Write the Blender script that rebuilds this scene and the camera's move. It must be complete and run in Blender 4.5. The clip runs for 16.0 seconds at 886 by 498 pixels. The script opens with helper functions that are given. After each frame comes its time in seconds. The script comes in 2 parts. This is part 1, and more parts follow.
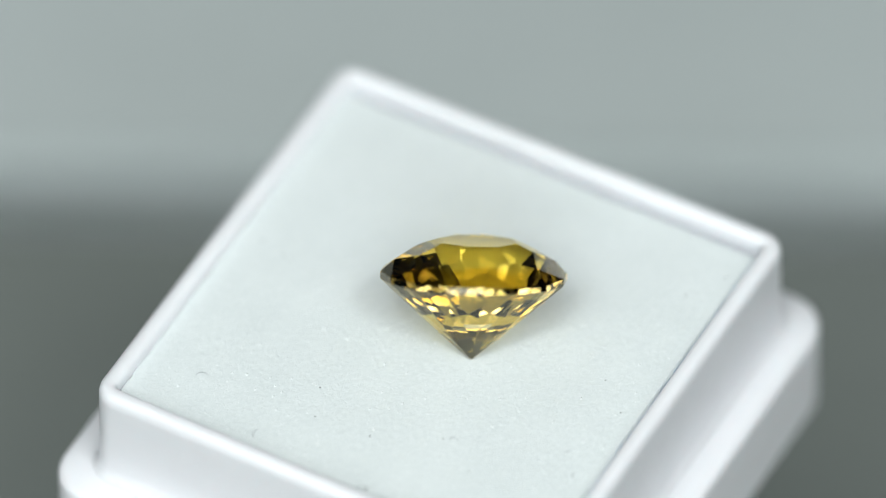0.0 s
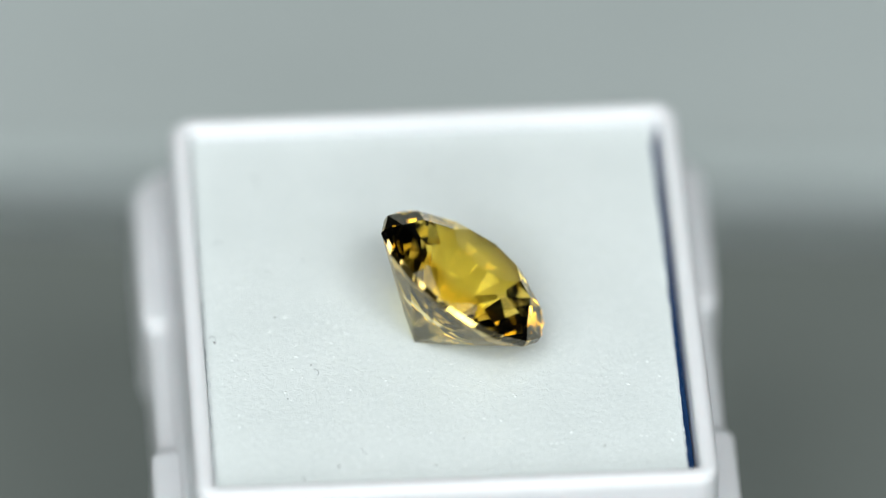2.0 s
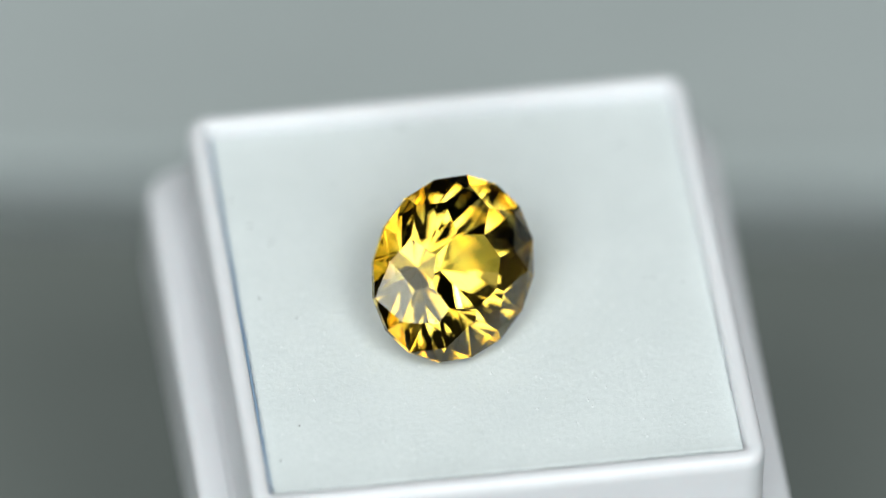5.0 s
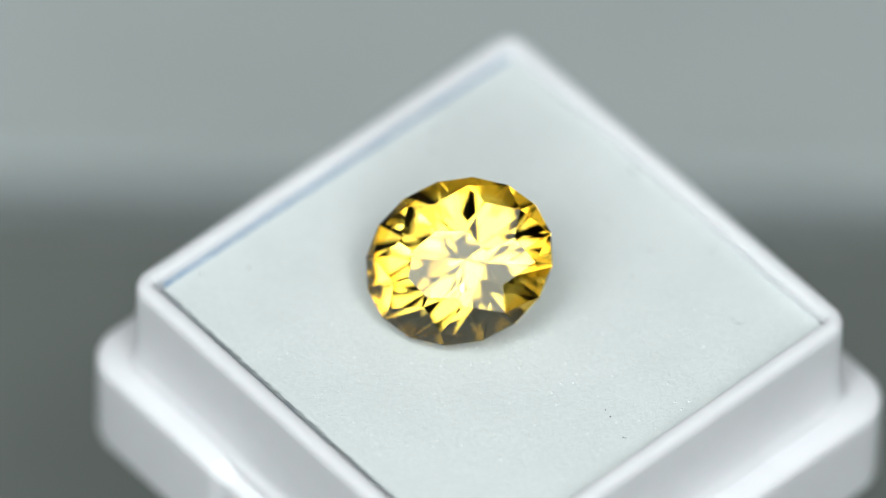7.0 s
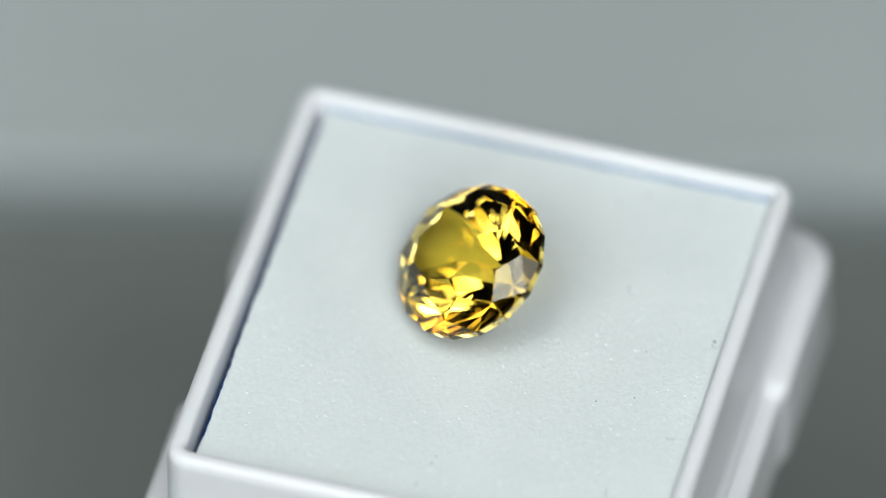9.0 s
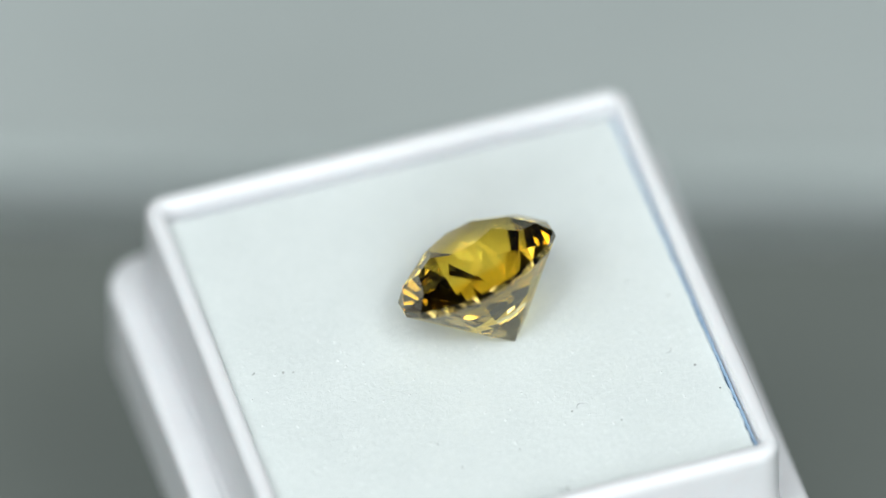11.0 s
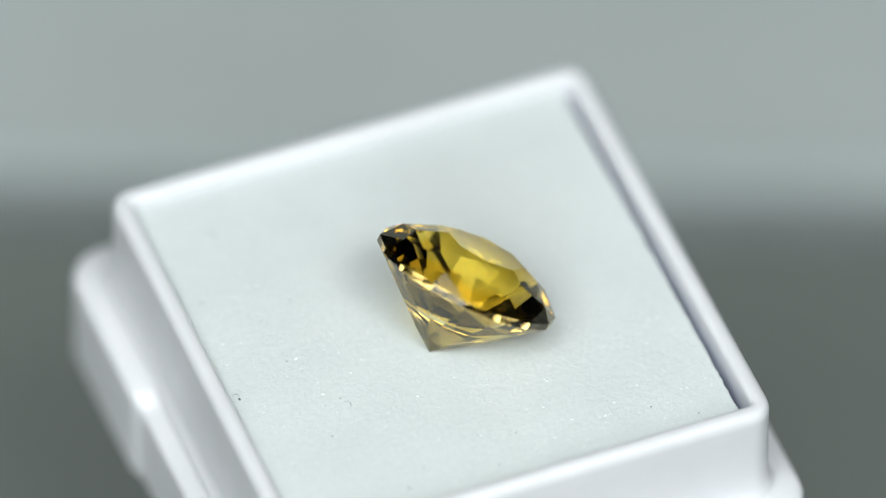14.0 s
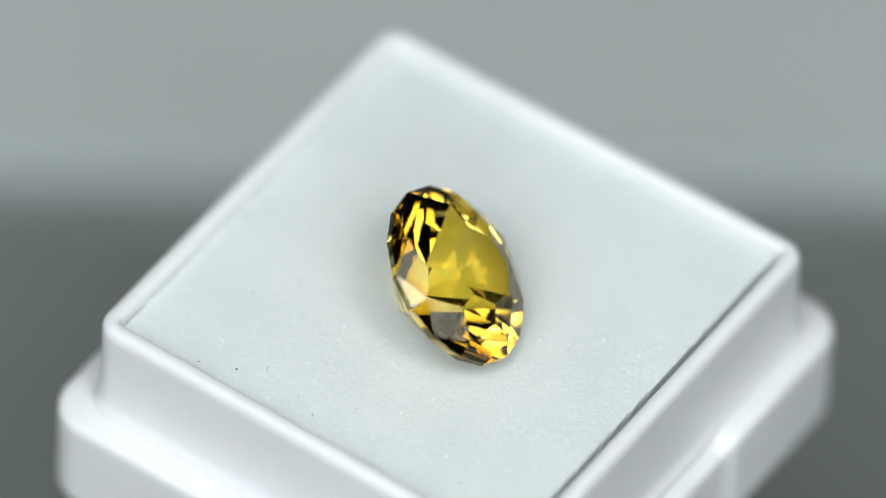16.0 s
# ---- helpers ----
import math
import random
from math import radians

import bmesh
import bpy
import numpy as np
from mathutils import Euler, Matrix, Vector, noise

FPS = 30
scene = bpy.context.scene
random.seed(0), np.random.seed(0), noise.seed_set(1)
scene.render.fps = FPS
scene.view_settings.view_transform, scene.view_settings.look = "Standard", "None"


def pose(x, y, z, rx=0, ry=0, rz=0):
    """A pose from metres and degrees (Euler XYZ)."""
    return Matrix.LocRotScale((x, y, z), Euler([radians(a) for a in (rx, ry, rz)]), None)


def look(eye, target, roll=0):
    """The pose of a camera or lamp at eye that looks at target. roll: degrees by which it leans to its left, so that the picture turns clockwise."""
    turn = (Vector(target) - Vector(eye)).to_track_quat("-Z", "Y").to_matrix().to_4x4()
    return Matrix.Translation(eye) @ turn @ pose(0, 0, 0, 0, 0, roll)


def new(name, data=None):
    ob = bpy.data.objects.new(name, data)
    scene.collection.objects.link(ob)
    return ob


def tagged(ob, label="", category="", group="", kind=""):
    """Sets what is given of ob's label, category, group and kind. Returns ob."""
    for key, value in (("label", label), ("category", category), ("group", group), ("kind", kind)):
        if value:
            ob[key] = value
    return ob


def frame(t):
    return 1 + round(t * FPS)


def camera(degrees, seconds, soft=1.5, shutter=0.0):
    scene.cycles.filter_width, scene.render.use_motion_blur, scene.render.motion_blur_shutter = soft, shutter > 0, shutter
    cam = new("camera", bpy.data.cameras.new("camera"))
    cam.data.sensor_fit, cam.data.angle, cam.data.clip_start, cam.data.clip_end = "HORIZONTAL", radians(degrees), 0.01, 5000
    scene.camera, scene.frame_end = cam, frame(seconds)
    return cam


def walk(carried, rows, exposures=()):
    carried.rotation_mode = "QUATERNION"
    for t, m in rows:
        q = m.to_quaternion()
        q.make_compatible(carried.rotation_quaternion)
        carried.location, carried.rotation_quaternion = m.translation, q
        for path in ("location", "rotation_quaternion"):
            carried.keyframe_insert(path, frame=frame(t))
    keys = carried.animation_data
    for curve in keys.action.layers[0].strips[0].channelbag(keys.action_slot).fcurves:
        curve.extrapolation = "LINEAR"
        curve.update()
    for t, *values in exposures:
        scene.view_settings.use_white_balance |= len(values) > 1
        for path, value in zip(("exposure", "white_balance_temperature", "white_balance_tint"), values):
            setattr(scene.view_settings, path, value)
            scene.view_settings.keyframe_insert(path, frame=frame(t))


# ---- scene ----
cam = camera(4.988, 16.0, soft=1.15)
CAM_POSE = pose(-0.000000, -0.389150, 0.454287, 40.9337, -0.5974, 0.8796)
walk(cam, [(0.0, CAM_POSE), (16.0, CAM_POSE)],
     exposures=[(0.0, -0.10), (1.0, -0.10), (1.5, -0.09), (2.5, -0.20), (3.0, -0.22), (5.5, -0.26), (6.0, -0.25), (6.5, -0.24), (7.5, -0.33), (8.0, -0.36), (9.0, -0.32), (11.5, -0.06), (12.5, -0.11), (14.5, -0.17), (16.0, -0.23)])
cam.data.dof.use_dof = True
cam.data.dof.focus_distance = 0.594
cam.data.dof.aperture_fstop = 9.5

SPIN = 28.523           # turntable speed, degrees a second, clockwise from above
PERIOD_ROWS = [i * 0.25 for i in range(65)]

# ---- light: a dim grey room, softboxes above and beside the camera ----
world = bpy.data.worlds.new("room_light")
scene.world = world
world.use_nodes = True
world.node_tree.nodes["Background"].inputs[0].default_value = (0.80, 0.86, 0.88, 1)
world.node_tree.nodes["Background"].inputs[1].default_value = 0.10


def softbox(eye, target, sx, sy, watts, colour):
    data = bpy.data.lights.new("softbox_lamp", "AREA")
    data.shape, data.size, data.size_y = "RECTANGLE", sx, sy
    data.energy, data.color = watts, colour
    ob = new("softbox_lamp", data)
    ob.matrix_world = look(eye, target)
    return ob


softbox((0.0, -0.18, 0.66), (0, 0, 0), 0.48, 0.34, 1.16, (0.94, 1.0, 0.985))
# two panels flank the camera, one stands low in front of the box
softbox((0.225, -0.38, 0.54), (0, 0, 0), 0.32, 0.33, 1.85, (0.93, 1.0, 1.0))
softbox((-0.30, -0.34, 0.54), (0, 0, 0), 0.31, 0.33, 1.95, (0.93, 1.0, 1.0))
softbox((0.0, -0.62, 0.27), (0, 0, 0), 0.50, 0.27, 1.95, (0.93, 1.0, 1.0))
# small bright lamps, added unseen to give the gem white-hot highlights
for x, y, z in ((-0.12, -0.22, 0.62), (0.20, -0.28, 0.58)):
    softbox((x, y, z), (0, 0, 0), 0.075, 0.075, 0.45, (0.96, 1.0, 0.98))


# ---- materials ----
def material(name):
    m = bpy.data.materials.new(name)
    m.use_nodes = True
    nt = m.node_tree
    return m, nt, nt.nodes["Principled BSDF"]


def add(nt, kind, **vals):
    n = nt.nodes.new(kind)
    for k, v in vals.items():
        n.inputs[k.replace("_", " ")].default_value = v
    return n


def grainy(name, c1, c2, scale, rough, bump=0.0, bump_scale=2000.0, coarse=120.0, spec=0.5):
    """Two-scale mottled paint with fine relief. Scales are per metre."""
    m, nt, b = material(name)
    co = nt.nodes.new("ShaderNodeTexCoord")
    n1 = add(nt, "ShaderNodeTexNoise", Scale=scale, Detail=5.0)
    n2 = add(nt, "ShaderNodeTexNoise", Scale=coarse, Detail=3.0)
    mix = nt.nodes.new("ShaderNodeMath")
    mix.operation = "MULTIPLY_ADD"
    mix.inputs[1].default_value = 0.5
    half = nt.nodes.new("ShaderNodeMath")
    half.operation = "MULTIPLY"
    half.inputs[1].default_value = 0.5
    ramp = nt.nodes.new("ShaderNodeValToRGB")
    ramp.color_ramp.elements[0].position, ramp.color_ramp.elements[1].position = 0.3, 0.7
    ramp.color_ramp.elements[0].color, ramp.color_ramp.elements[1].color = (*c1, 1), (*c2, 1)
    turn = nt.nodes.new("ShaderNodeMapping")
    turn.inputs["Rotation"].default_value = (0.62, 0.74, 0.41)
    nt.links.new(co.outputs["Object"], turn.inputs["Vector"])
    for n in (n1, n2):
        nt.links.new(turn.outputs["Vector"], n.inputs["Vector"])
    nt.links.new(n2.outputs["Fac"], half.inputs[0])
    nt.links.new(n1.outputs["Fac"], mix.inputs[0])
    nt.links.new(half.outputs[0], mix.inputs[2])
    nt.links.new(mix.outputs[0], ramp.inputs[0])
    nt.links.new(ramp.outputs[0], b.inputs["Base Color"])
    b.inputs["Roughness"].default_value = rough
    b.inputs["Specular IOR Level"].default_value = spec
    if bump:
        n3 = add(nt, "ShaderNodeTexNoise", Scale=bump_scale, Detail=6.0, Roughness=0.7, Distortion=1.5)
        nt.links.new(turn.outputs["Vector"], n3.inputs["Vector"])
        bp = add(nt, "ShaderNodeBump", Strength=bump, Distance=0.0002)
        nt.links.new(n3.outputs["Fac"], bp.inputs["Height"])
        nt.links.new(bp.outputs["Normal"], b.inputs["Normal"])
    return m


PLASTIC = grainy("white_plastic", (0.835, 0.83, 0.865), (0.875, 0.87, 0.905), 500.0, 0.32, 0.06, 900.0)
PLASTIC_TABLE = grainy("grey_table_top", (0.176, 0.195, 0.184), (0.199, 0.219, 0.206), 300.0, 0.55, 0.1, 1500.0, 15.0)
BACKDROP = grainy("light_grey_board", (0.458, 0.50, 0.50), (0.504, 0.546, 0.546), 200.0, 0.7, 0.05, 900.0, 12.0)
WALL = grainy("grey_wall_paint", (0.13, 0.138, 0.138), (0.16, 0.168, 0.168), 40.0, 0.8, 0.05, 200.0, 3.0)
for key, value in (("Subsurface Weight", 0.35), ("Subsurface Scale", 0.0012), ("Subsurface Radius", (1.0, 0.9, 0.9))):
    PLASTIC.node_tree.nodes["Principled BSDF"].inputs[key].default_value = value
BLUE_FOAM = grainy("blue_foam", (0.026, 0.085, 0.25), (0.038, 0.11, 0.30), 2600.0, 0.95, 0.4, 3800.0, 250.0, 0.1)
# blue light bounced onto the white wall, put into a colour
PALE_BOUNCE = grainy("pale_blue_bounce", (0.28, 0.41, 0.58), (0.36, 0.49, 0.65), 2600.0, 0.95, 0.3, 3800.0, 250.0, 0.1)
FOAM = grainy("white_foam", (0.72, 0.765, 0.77), (0.80, 0.84, 0.845), 3000.0, 0.75, 0.33, 1900.0, 250.0, 0.45)
DARK_METAL = grainy("dark_metal", (0.06, 0.06, 0.065), (0.08, 0.08, 0.085), 400.0, 0.45)
DUST = grainy("dark_dust", (0.05, 0.055, 0.06), (0.12, 0.12, 0.12), 3000.0, 0.9)
LINT = grainy("pale_lint", (0.25, 0.28, 0.30), (0.35, 0.37, 0.38), 3000.0, 0.9)
SPARKLE = grainy("white_foam_grain", (0.78, 0.82, 0.825), (0.84, 0.87, 0.875), 3000.0, 0.6)


GEM_IOR = 1.84


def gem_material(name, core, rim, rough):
    """Clear coloured crystal; the deeper tint near the girdle stands in for light browned on long inner paths. Light is
    coloured as it enters and leaves, less so where it is mirrored.
    """
    m, nt, b = material(name)
    g = add(nt, "ShaderNodeBsdfRefraction", Roughness=rough, IOR=GEM_IOR)
    gloss = add(nt, "ShaderNodeBsdfGlossy", Roughness=rough, Color=(0.985, 0.91, 0.75, 1))
    fresnel = add(nt, "ShaderNodeFresnel", IOR=GEM_IOR)
    both = nt.nodes.new("ShaderNodeMixShader")
    nt.links.new(fresnel.outputs[0], both.inputs[0])
    nt.links.new(g.outputs[0], both.inputs[1])
    nt.links.new(gloss.outputs[0], both.inputs[2])
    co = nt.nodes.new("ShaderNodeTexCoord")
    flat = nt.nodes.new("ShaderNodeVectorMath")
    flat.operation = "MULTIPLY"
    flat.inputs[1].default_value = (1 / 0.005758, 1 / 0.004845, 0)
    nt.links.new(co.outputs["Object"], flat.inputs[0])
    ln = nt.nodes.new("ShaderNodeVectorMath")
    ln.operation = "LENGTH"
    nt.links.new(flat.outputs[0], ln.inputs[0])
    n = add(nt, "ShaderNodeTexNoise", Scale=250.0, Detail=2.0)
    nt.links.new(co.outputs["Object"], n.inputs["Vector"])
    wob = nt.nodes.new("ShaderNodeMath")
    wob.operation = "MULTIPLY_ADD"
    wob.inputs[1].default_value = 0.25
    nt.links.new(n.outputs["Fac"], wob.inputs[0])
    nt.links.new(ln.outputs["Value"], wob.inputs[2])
    # amber rim paints in the darker light at the stone's ends
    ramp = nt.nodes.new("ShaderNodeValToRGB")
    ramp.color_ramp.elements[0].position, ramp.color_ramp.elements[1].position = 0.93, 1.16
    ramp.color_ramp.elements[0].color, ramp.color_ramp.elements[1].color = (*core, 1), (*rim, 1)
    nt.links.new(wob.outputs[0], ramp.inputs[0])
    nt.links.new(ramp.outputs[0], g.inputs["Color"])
    nt.links.new(both.outputs[0], nt.nodes["Material Output"].inputs["Surface"])
    return m


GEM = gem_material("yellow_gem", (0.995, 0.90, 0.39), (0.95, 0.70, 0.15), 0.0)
# same stone; the paler tint paints in white foam mirrored by the pavilion
GEM_PALE = gem_material("yellow_gem_pale_reflection", (0.995, 0.935, 0.64), (0.98, 0.89, 0.54), 0.0)


GEM_GIRDLE = gem_material("yellow_gem_satin", (0.98, 0.92, 0.66), (0.98, 0.90, 0.62), 0.12)


# ---- mesh helpers ----
def mesh_object(name, bm, mat, smooth=False):
    bmesh.ops.recalc_face_normals(bm, faces=bm.faces[:])
    me = bpy.data.meshes.new(name)
    bm.to_mesh(me)
    bm.free()
    me.materials.append(mat)
    if smooth:
        me.polygons.foreach_set("use_smooth", [True] * len(me.polygons))
    return new(name, me)


def part(name, bm, mat, parent, label="", smooth=False):
    ob = mesh_object(name, bm, mat, smooth)
    ob.parent = parent
    if label:
        tagged(ob, label)
    return ob


def outline(a, b, r, n=10, notch=None, shift=(0.0, 0.0)):
    """Rounded rectangle, counter-clockwise, as a list of (x, y). notch: (half width, slope width, depth) of a
    thumb recess in the middle of the two x sides."""
    pts = []
    for sx, sy, a0 in ((1, -1, -90), (1, 1, 0), (-1, 1, 90), (-1, -1, 180)):
        for i in range(n + 1):
            w = radians(a0 + 90.0 * i / n)
            pts.append((sx * (a - r) + r * math.cos(w), sy * (b - r) + r * math.sin(w)))
        hw, sw, dp = notch if notch else (b * 0.3, b * 0.05, 0.0)
        if sx == 1 and sy == -1:
            pts += side_run(a, dp, hw, sw, 1)
        if sx == -1 and sy == 1:
            pts += side_run(a, dp, hw, sw, -1)
    return [(x + shift[0], y + shift[1]) for x, y in pts]


def side_run(a, dp, hw, sw, s):
    run = []
    for i in range(7):
        f = i / 6
        e = f * f * (3 - 2 * f)
        run.append((s * (a - dp * e), s * (-hw - sw + sw * f)))
    for i in range(7):
        f = i / 6
        e = 1 - f * f * (3 - 2 * f)
        run.append((s * (a - dp * e), s * (hw + sw * f)))
    return run


def loft(bm, rings, cap_first=True, cap_last=True):
    """Rings of (points, z) with equal counts, joined by quads."""
    made = []
    for pts, z in rings:
        zs = z if isinstance(z, list) else [z] * len(pts)
        made.append([bm.verts.new((x, y, w)) for (x, y), w in zip(pts, zs)])
    n = len(made[0])
    for lo, hi in zip(made, made[1:]):
        for i in range(n):
            j = (i + 1) % n
            bm.faces.new((lo[i], lo[j], hi[j], hi[i]))
    if cap_first:
        bm.faces.new(list(reversed(made[0])))
    if cap_last:
        bm.faces.new(made[-1])
    return made


# ---- setting ----
TABLE_Z = -0.045


def table_top():
    bm = bmesh.new()
    bmesh.ops.create_cube(bm, size=1.0, matrix=Matrix.Translation((0, BACK_Y - 0.2588, TABLE_Z - 0.01)) @ Matrix.Diagonal((0.60, 0.512, 0.02, 1)))
    bmesh.ops.bevel(bm, geom=bm.edges[:], offset=0.003, segments=2, affect="EDGES")
    tagged(mesh_object("floor", bm, PLASTIC_TABLE), "matt dark grey-green table top under the turntable", "table top", kind="structure")


def backdrop():
    bm = bmesh.new()
    bmesh.ops.create_cube(bm, size=1.0, matrix=Matrix.Translation((0, BACK_Y + 0.125, TABLE_Z - 0.01)) @ Matrix.Diagonal((0.60, 0.25, 0.02, 1)))
    bmesh.ops.bevel(bm, geom=bm.edges[:], offset=0.0015, segments=2, affect="EDGES")
    tagged(mesh_object("backdrop", bm, BACKDROP), "plain light grey board lying behind the dark table top", "backdrop", kind="structure")


def room():
    """Plain walls and ceiling that close the place."""
    for name, c, d in (("wall_north", (0, 1.5, 0.575), (3.0, 0.04, 2.65)), ("wall_south", (0, -1.5, 0.575), (3.0, 0.04, 2.65)),
                       ("wall_west", (-1.52, 0, 0.575), (0.04, 3.04, 2.65)), ("wall_east", (1.52, 0, 0.575), (0.04, 3.04, 2.65))):
        bm = bmesh.new()
        bmesh.ops.create_cube(bm, size=1.0, matrix=Matrix.Translation(c) @ Matrix.Diagonal((*d, 1)))
        tagged(mesh_object(name, bm, WALL), "plain grey painted room wall", "wall", kind="structure")
    bm = bmesh.new()
    bmesh.ops.create_cube(bm, size=1.0, matrix=Matrix.Translation((0, 0, -0.77)) @ Matrix.Diagonal((3.08, 3.08, 0.04, 1)))
    tagged(mesh_object("room_floor", bm, WALL), "plain grey room floor below the table", "floor", kind="structure")
    bm = bmesh.new()
    bmesh.ops.create_cube(bm, size=1.0, matrix=Matrix.Translation((0, 0, 1.92)) @ Matrix.Diagonal((3.08, 3.08, 0.04, 1)))
    tagged(mesh_object("ceiling", bm, WALL), "plain grey ceiling", "ceiling", kind="structure")


BACK_Y = 0.0509
table_top()
backdrop()
room()

# ---- the turning things; all are built about the turntable's axis ----
TILT = Matrix.Rotation(math.atan(math.hypot(0.01099, -0.020942)), 4, Vector((-0.020942, -0.01099, 0)).normalized())
BOX = TILT @ Matrix.Translation((-0.00132, -0.000926, 0)) @ Matrix.Rotation(1.082115, 4, "Z")
BOTTOM = -0.0133


def gem_box():
    thing = tagged(new("gem_box"), "white plastic square gem box with a stepped base, lid off", "box")
    notch = (0.0042, 0.0015, 0.0004)

    def ring(d):
        return outline(0.01725 - d, 0.01731 - d, max(0.0026 - d, 0.0006), notch=notch)

    def dip(pts, z, depth):
        """The ledge sinks inside the thumb recess."""
        out = []
        for x, y in pts:
            f = min(max((notch[0] + notch[1] - abs(y)) / notch[1], 0.0), 1.0) if abs(x) > 0.012 else 0.0
            out.append(z - depth * f * f * (3 - 2 * f))
        return out
    bm = bmesh.new()
    loft(bm, [(ring(0.0006), BOTTOM), (ring(0.0002), BOTTOM + 0.0001), (ring(0.00004), BOTTOM + 0.0003), (ring(0.0), BOTTOM + 0.0005), (ring(0.0), BOTTOM + 0.0009),
              (ring(0.0), -0.0090), (ring(0.0), -0.0085),
              *((ring(d), dip(ring(d), z, k)) for d, z, k in ((0.0, -0.0072, 0.0007), (0.0, -0.0067, 0.0007), (0.00007, -0.00646, 0.0007), (0.00022, -0.0063, 0.0007),
                                                              (0.00045, -0.00622, 0.0007), (0.0008, -0.00619, 0.0006), (0.0030, -0.0061, 0.0004)))])
    part("base", bm, PLASTIC, thing, "wider stepped base with thumb recesses", True)

    def wall(d, r=0.0014):
        return outline(0.01521 - d, 0.01508 - d, max(r - d, 0.0004), shift=(0.0001, 0.0))
    top = 0.00077
    bm = bmesh.new()
    loft(bm, [(wall(-0.00062), -0.0072), (wall(-0.00060), -0.00622), (wall(-0.00042), -0.00608), (wall(-0.00024), -0.0059), (wall(-0.00013), -0.0056), (wall(-0.0001), -0.0053), (wall(-0.0001), -0.0049), (wall(-0.00008), -0.0042), (wall(0.0), top - 0.0012), (wall(0.0), top - 0.0009), (wall(0.0), top - 0.0006),
              (wall(0.00008), top - 0.00028), (wall(0.00026), top - 0.00007), (wall(0.00050), top), (wall(0.00080), top - 0.00001),
              (wall(0.00096), top - 0.00008), (wall(0.00106), top - 0.00022), (wall(0.00110), top - 0.00045), (wall(0.00112), -0.0004), (wall(0.00116), -0.0015), (wall(0.00122), -0.0078), (wall(0.0018), -0.0080)], False, True)
    part("tray_wall", bm, PLASTIC, thing, "upright rim with a rounded lip", True)
    return thing


def foam_pad():
    rng = random.Random(3)
    bm = bmesh.new()
    x0, x1, y0, y1 = -0.01396, 0.01362, -0.01376, 0.01398
    cx, cy, a, b = (x0 + x1) / 2, (y0 + y1) / 2, (x1 - x0) / 2, (y1 - y0) / 2

    def ring(d, rough):
        pts = []
        for sx, sy, dx, dy in ((1, -1, 0, 1), (1, 1, -1, 0), (-1, 1, 0, -1), (-1, -1, 1, 0)):
            for i in range(90):
                f = 2 * i / 90
                x, y = sx * (a - d) + dx * f * (a - d), sy * (b - d) + dy * f * (b - d)
                k = rng.uniform(-rough, rough)
                pts.append((cx + x + (k if dx == 0 else 0), cy + y + (k if dy == 0 else 0)))
        return pts
    thing = tagged(new("foam_pad"), "foam pad, white on top and blue below, filling the gem box", "foam pad")
    loft(bm, [(ring(0.0, 0.0), -0.0012), (ring(0.0, 0.00004), -0.0004), (ring(0.00003, 0.00005), -0.00012), (ring(0.00018, 0.00004), -0.00002), (ring(0.0006, 0.0), 0.0)])
    part("white_layer", bm, FOAM, thing, "white fine-grained top layer")
    bm = bmesh.new()
    loft(bm, [(ring(0.0, 0.0), -0.0079), (ring(0.0, 0.0), -0.00121)])
    part("blue_layer", bm, BLUE_FOAM, thing, "blue foam backing")
    # strips added beside the foam; their colour stands in for blue bounce on the wall
    for u0, u1, v0, v1, z1, along in ((-0.0137, 0.0134, -0.01391, -0.01377, -0.00002, 0), (-0.0136, 0.0138, 0.01362, 0.01408, -0.0015, 1)):
        bm = bmesh.new()
        n, rows = 70, []
        for i in range(n + 1):
            u = u0 + (u1 - u0) * i / n
            row = []
            for v, z in ((v0, z1 - 0.0012), (v1, z1 - 0.0012), (v1, z1), (v0, z1)):
                k, m = rng.uniform(-0.00002, 0.00002), rng.uniform(-0.00004, 0.00004) if z == z1 else 0.0
                row.append(bm.verts.new((u, v + k, z + m) if along == 0 else (v + k, u, z + m)))
            rows.append(row)
        for lo, hi in zip(rows, rows[1:]):
            for j in range(4):
                bm.faces.new((lo[j], lo[(j + 1) % 4], hi[(j + 1) % 4], hi[j]))
        bm.faces.new(rows[0])
        bm.faces.new(list(reversed(rows[-1])))
        part("bounce_strip", bm, BLUE_FOAM if along else PALE_BOUNCE, thing, "thin dark blue strip added in the gap for blue light bounced onto the rim wall" if along else "thin pale blue strip painted as blue light bounced onto the rim wall")
    return thing


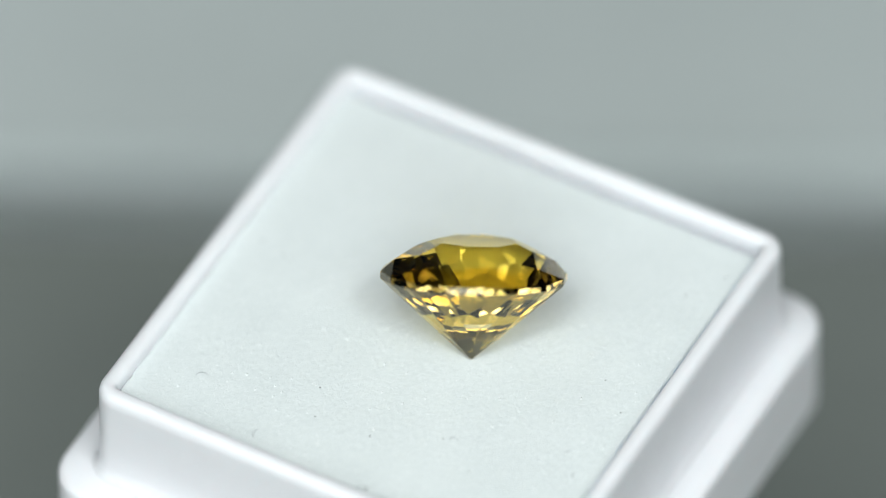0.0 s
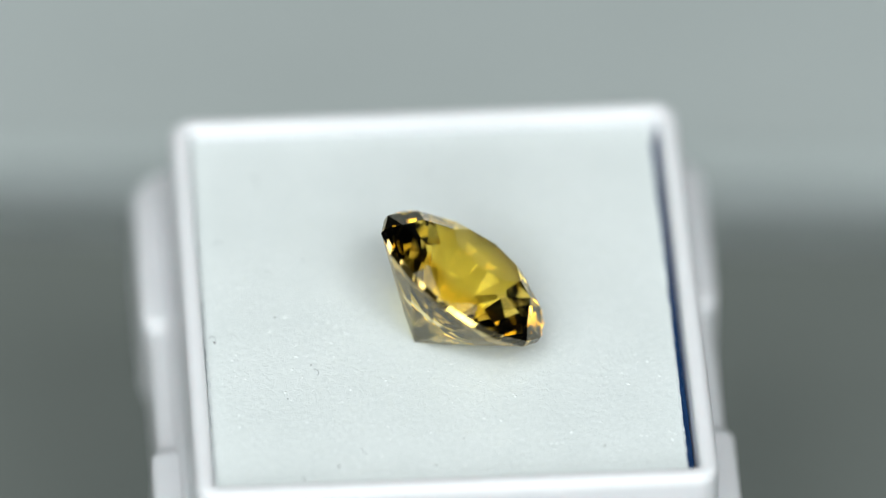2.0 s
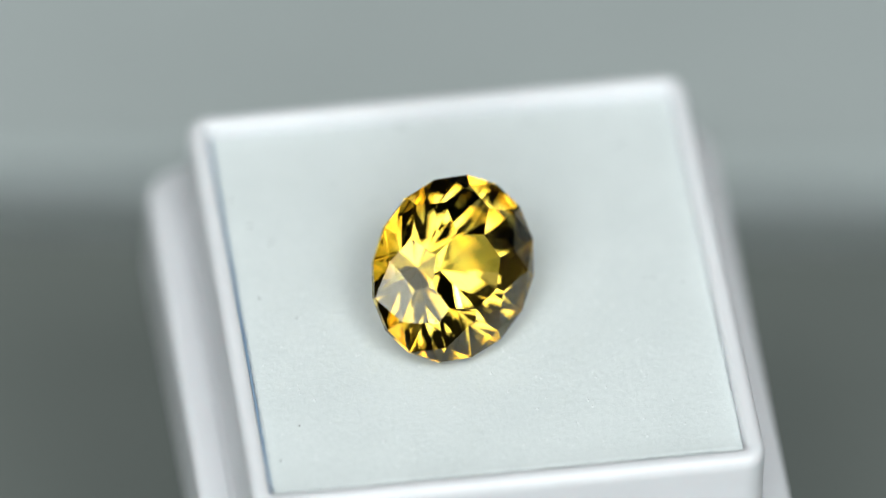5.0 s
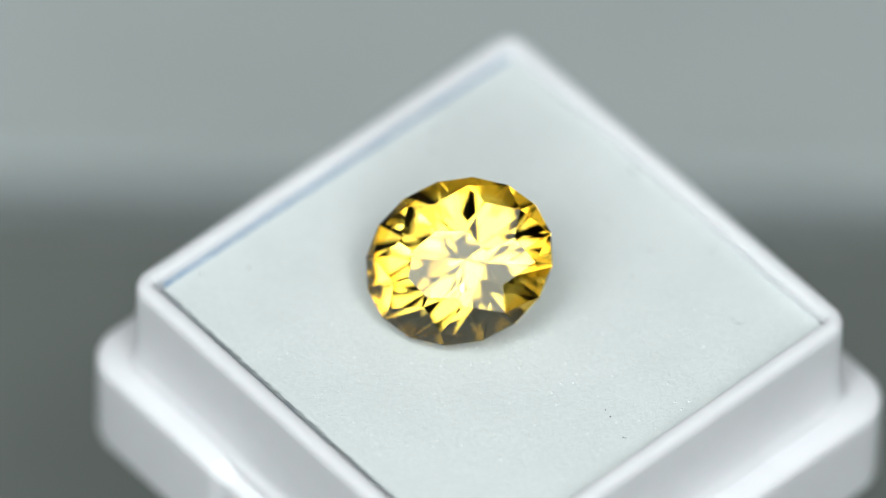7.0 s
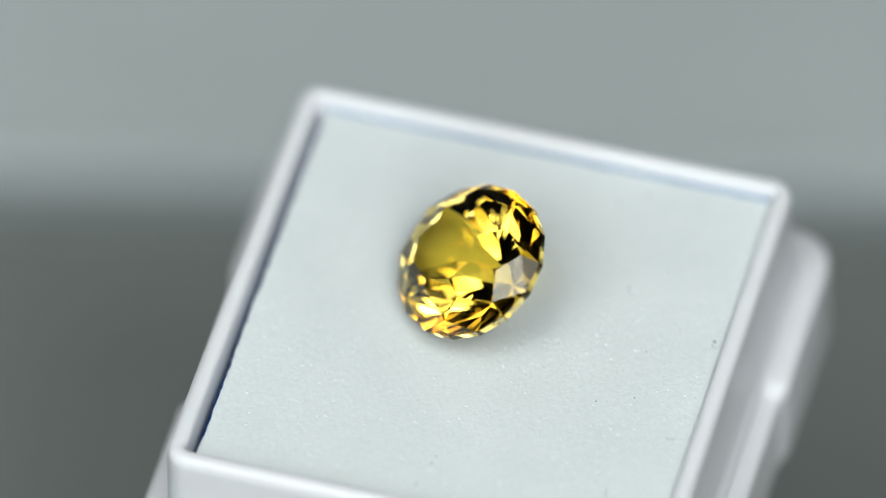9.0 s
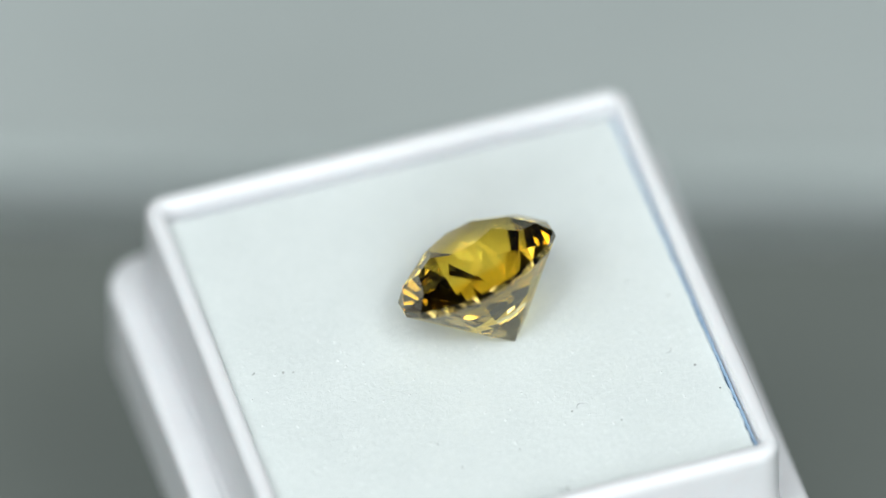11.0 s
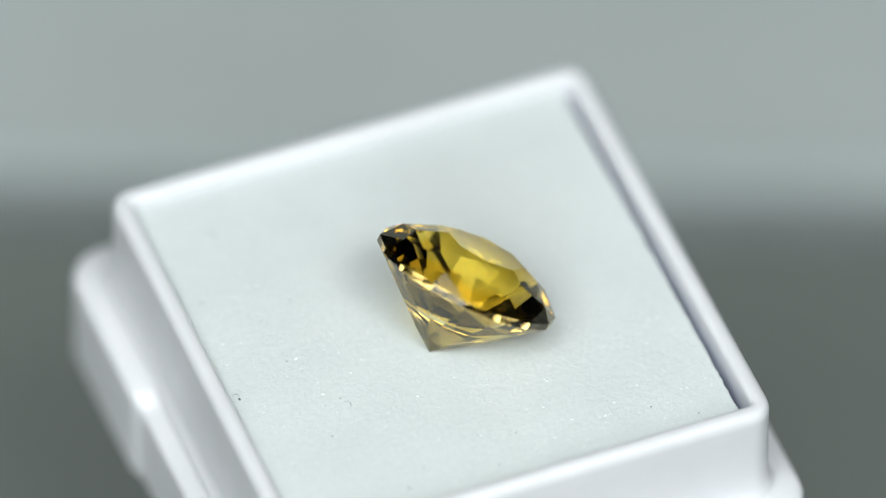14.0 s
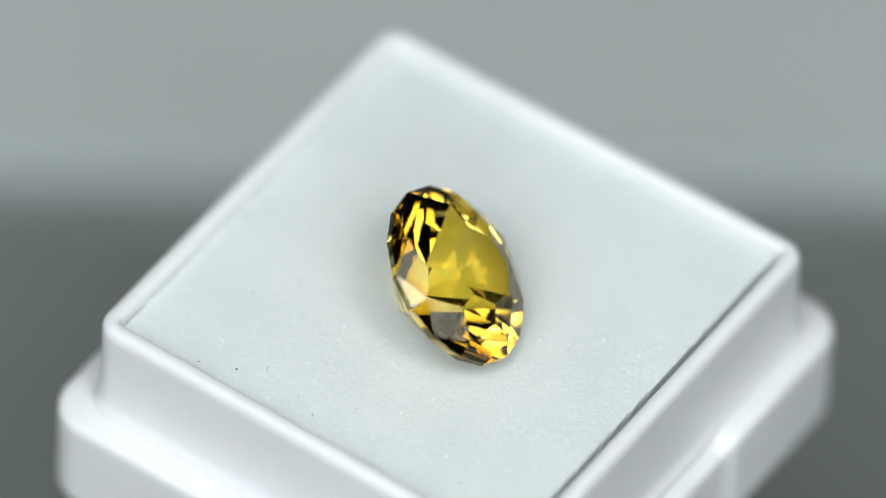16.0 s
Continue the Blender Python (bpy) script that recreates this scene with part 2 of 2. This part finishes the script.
def gem_stone():
    """Oval brilliant: table, main, kite and upper-half facets, faceted girdle, pavilion mains and lower halves."""
    a, b, hp, hc, tg = 0.005730, 0.004870, 0.00495, 0.00204, 0.00038
    h, dep = hc - tg * 0.5, hp - tg * 0.5
    rt, r1, r2, rl = 0.43, 0.665, 0.868, 0.27
    table_at, culet_at = Vector((-0.00030, -0.00027, 0)), Vector((-0.00003, 0.00022, 0))
    thing = tagged(new("gemstone"), "transparent golden yellow oval faceted gemstone lying on white foam", "gemstone")
    c8 = math.cos(radians(22.5))

    def at(r, k, z):     # k in sixteenths of a turn
        w = radians(22.5 * k)
        return (a * r * math.cos(w), b * r * math.sin(w), z)
    up, dn = tg * 0.5, -tg * 0.5

    def shell(name, faces, mat, label):
        """One group of facets as an open shell, every facet facing outwards."""
        me = bmesh.new()
        made = {}
        for f in faces:
            vs = []
            for q in f:
                if q not in made:
                    made[q] = me.verts.new(q)
                vs.append(made[q])
            me.faces.new(vs)
        me.normal_update()
        for f in me.faces:
            if f.normal.dot(f.calc_center_median() - Vector((0, 0, 0.0002))) < 0:
                f.normal_flip()
        data = bpy.data.meshes.new(name)
        me.to_mesh(data)
        me.free()
        data.materials.append(mat)
        ob = new(name, data)
        ob.parent = thing
        tagged(ob, label)

    # main facets share the table's edges; a steeper row of facets runs down to the girdle. Cut by hand, so a little uneven.
    rng = random.Random(5)
    s1 = h / (c8 * (r1 - rt) + (1 - r1) * (r2 - c8 * r1) / (r2 * c8 - r1))
    T = [tuple(Vector(at(rt, 2 * k + 0.1, up + h)) + table_at) for k in range(8)]
    O = [at(r2 * rng.uniform(0.985, 1.015), 2 * k + 1 + rng.uniform(-0.08, 0.08), up + h - s1 * (r2 - rt * c8) + rng.uniform(-0.00004, 0.00004)) for k in range(8)]
    GU = [at(1, k, up + rng.uniform(-0.00004, 0.00004)) for k in range(16)]
    GD = [at(1, k, dn) for k in range(16)]

    def plane(p, q, o):
        p, q, o = Vector(p), Vector(q), Vector(o)
        n = (q - p).cross(o - p).normalized()
        return n, n.dot(p)

    def meet(*planes):
        return tuple(Matrix([n for n, d in planes]).inverted() @ Vector([d for n, d in planes]))
    main = [plane(T[k], T[(k + 1) % 8], O[k]) for k in range(8)]
    M = [meet(main[k - 1], main[k], plane(O[k - 1], O[k], GU[2 * k])) for k in range(8)]
    C = tuple(Vector((0, 0, dn - dep)) + culet_at)
    # lower halves reach up the pavilion; each main passes through the culet
    low = [plane(C, GD[2 * k], Vector(GD[2 * k]) + Vector((-a / b * GD[2 * k][1], b / a * GD[2 * k][0], 0))) for k in range(8)]
    half = [plane(GD[2 * k], GD[2 * k + 1], Vector(at(rl, 2 * k + 1, dn - dep * (1 - rl * c8))) + culet_at * (1 - rl)) for k in range(8)]
    L = [meet(low[k], low[(k + 1) % 8], half[k]) for k in range(8)]
    crown, girdle, pavilion = [T], [], []
    for k in range(8):
        n, m = (k + 1) % 8, (k - 1) % 8
        g0, g1, g2 = 2 * k, 2 * k + 1, (2 * k + 2) % 16
        crown += [(T[k], T[n], M[n], O[k], M[k]), (M[k], O[k], GU[g0], O[m]), (O[k], GU[g1], GU[g0]), (O[k], GU[g2], GU[g1])]
        girdle += [(GU[g0], GU[g1], GD[g1], GD[g0]), (GU[g1], GU[g2], GD[g2], GD[g1])]
        pavilion += [(L[k], GD[g0], GD[g1]), (L[k], GD[g1], GD[g2]), (C, L[m], GD[g0], L[k])]
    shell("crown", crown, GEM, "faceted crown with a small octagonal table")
    shell("girdle", girdle, GEM_GIRDLE, "thin satin girdle band")
    shell("pavilion", pavilion, GEM_PALE, "pointed faceted pavilion")
    return thing


def gem_pose():
    tau, al, sp = 0.681755, 1.509876, 2.190551
    ax = Vector((math.sin(tau) * math.cos(al), math.sin(tau) * math.sin(al), math.cos(tau)))
    e1 = Vector((math.cos(tau) * math.cos(al), math.cos(tau) * math.sin(al), -math.sin(tau)))
    e2 = ax.cross(e1)
    u = math.cos(sp) * e1 + math.sin(sp) * e2
    v = ax.cross(u)
    m = Matrix((u, v, ax)).transposed().to_4x4()
    m.translation = Vector((0.000330, -0.003600, -0.00003)) + ax * 0.00495
    return m


def turntable():
    thing = tagged(new("turntable_stand"), "small dark round turntable stand under the gem box", "turntable")
    bm = bmesh.new()

    def disc(r):
        return [(r * math.cos(radians(6 * i)), r * math.sin(radians(6 * i))) for i in range(60)]
    top = BOTTOM - 0.0002
    loft(bm, [(disc(0.0112), top - 0.0035), (disc(0.0118), top - 0.0032), (disc(0.0118), top - 0.0004), (disc(0.0114), top)])
    part("platform", bm, DARK_METAL, thing)
    bm = bmesh.new()
    loft(bm, [(disc(0.008), TABLE_Z), (disc(0.008), TABLE_Z + 0.002), (disc(0.005), TABLE_Z + 0.004), (disc(0.005), top - 0.0036)])
    part("spindle", bm, DARK_METAL, thing)
    return thing


def dust_speck(x, y, r, seed):
    """A crumb of dark dust."""
    rng = random.Random(seed)
    bm = bmesh.new()
    bmesh.ops.create_icosphere(bm, subdivisions=2, radius=r)
    for v in bm.verts:
        k = rng.uniform(0.6, 1.2)
        v.co = Vector((v.co.x * k * 1.3, v.co.y * k, v.co.z * 0.6 * k))
    ob = tagged(mesh_object("dust_speck", bm, DUST), "tiny dark crumb of dust on the white foam", "dust", "dust on the foam")
    return ob, BOX @ Matrix.Translation((x, y, r * 0.35)) @ Matrix.Rotation(rng.uniform(0, 6), 4, "Z")


def lint_fibre(x, y, length, bend, turn, seed):
    """A curled hair of lint, a thin tapered tube."""
    rng = random.Random(seed)
    bm = bmesh.new()
    rings, n = [], 18
    px, py, w = 0.0, 0.0, 0.0
    for i in range(n + 1):
        f = i / n
        r = 0.000014 * (0.5 + math.sin(math.pi * min(max(f, 0.05), 0.95)) * 0.8)
        rings.append([bm.verts.new((px + r * math.cos(a) * -math.sin(w), py + r * math.cos(a) * math.cos(w), 0.00002 + r * math.sin(a) + 0.00003 * math.sin(3 * f)))
                      for a in (0, 1.257, 2.513, 3.770, 5.027)])
        w += bend / n + rng.uniform(-0.12, 0.12)
        px, py = px + length / n * math.cos(w), py + length / n * math.sin(w)
    for lo, hi in zip(rings, rings[1:]):
        for i in range(5):
            bm.faces.new((lo[i], lo[(i + 1) % 5], hi[(i + 1) % 5], hi[i]))
    bm.faces.new(rings[0])
    bm.faces.new(rings[-1])
    ob = tagged(mesh_object("lint_fibre", bm, LINT, True), "thin curled grey lint fibre on the white foam", "lint", "lint on the foam")
    return ob, BOX @ Matrix.Translation((x, y, 0.0)) @ Matrix.Rotation(turn, 4, "Z")


def foam_grains(thing):
    """Pale raised grains scattered over the foam's skin."""
    rng = random.Random(11)
    verts, faces = [], []
    for _ in range(1500):
        x, y = rng.uniform(-0.0135, 0.0131), rng.uniform(-0.0133, 0.0135)
        r = 0.000015 + 0.00009 * rng.random() ** 3.5
        n, w = len(verts), rng.uniform(0, 6)
        for i in range(5):
            k = r * rng.uniform(0.7, 1.3)
            verts.append((x + k * 1.4 * math.cos(w + i * 1.257), y + k * math.sin(w + i * 1.257), -0.00001))
        verts.append((x, y, r * 0.6))
        faces += [(n + i, n + (i + 1) % 5, n + 5) for i in range(5)]
    me = bpy.data.meshes.new("grain")
    me.from_pydata(verts, [], faces)
    me.materials.append(SPARKLE)
    ob = new("grain", me)
    ob.parent = thing
    tagged(ob, "pale raised grains of the foam", kind="stuff")


box = gem_box()
foam = foam_pad()
foam_grains(foam)
gem = gem_stone()
stand = turntable()
LITTER = []
for i, (x, y, r) in enumerate(((-13.35, -2.39, 0.09), (-6.66, -12.35, 0.08), (-9.92, 2.93, 0.05), (-9.71, -0.62, 0.05), (-9.33, -6.98, 0.05),
                               (-7.82, -4.42, 0.05), (0.72, -10.56, 0.05), (11.27, -12.97, 0.06), (8.85, -11.54, 0.06), (0.21, 10.75, 0.06),
                               (0.68, 12.4, 0.05), (0.09, 10.19, 0.05), (0.6, 12.51, 0.04), (-7.82, 3.78, 0.05), (-8.78, -13.2, 0.06), (-1.07, -12.52, 0.05))):
    LITTER.append(dust_speck(x * 0.001, y * 0.001, r * 0.0008, i))
for i, (x, y, length, bend, turn) in enumerate(((-10.2, 9.9, 1.0, 2.2, 0.7), (-12.4, 5.31, 0.8, 2.5, 2.0), (-13.3, -2.2, 0.6, 3.0, 1.0), (-7.73, -4.77, 0.7, -2.4, 0.3), (-5.2, -11.0, 0.6, 2.8, 4.0))):
    LITTER.append(lint_fibre(x * 0.001, y * 0.001, length * 0.001, bend, turn, i))


def motions():
    for thing, place in [(box, BOX), (foam, BOX), (gem, gem_pose()), (stand, Matrix.Identity(4))] + LITTER:
        walk(thing, [(t, pose(0, 0, 0, 0, 0, -SPIN * t) @ place) for t in PERIOD_ROWS])


motions()
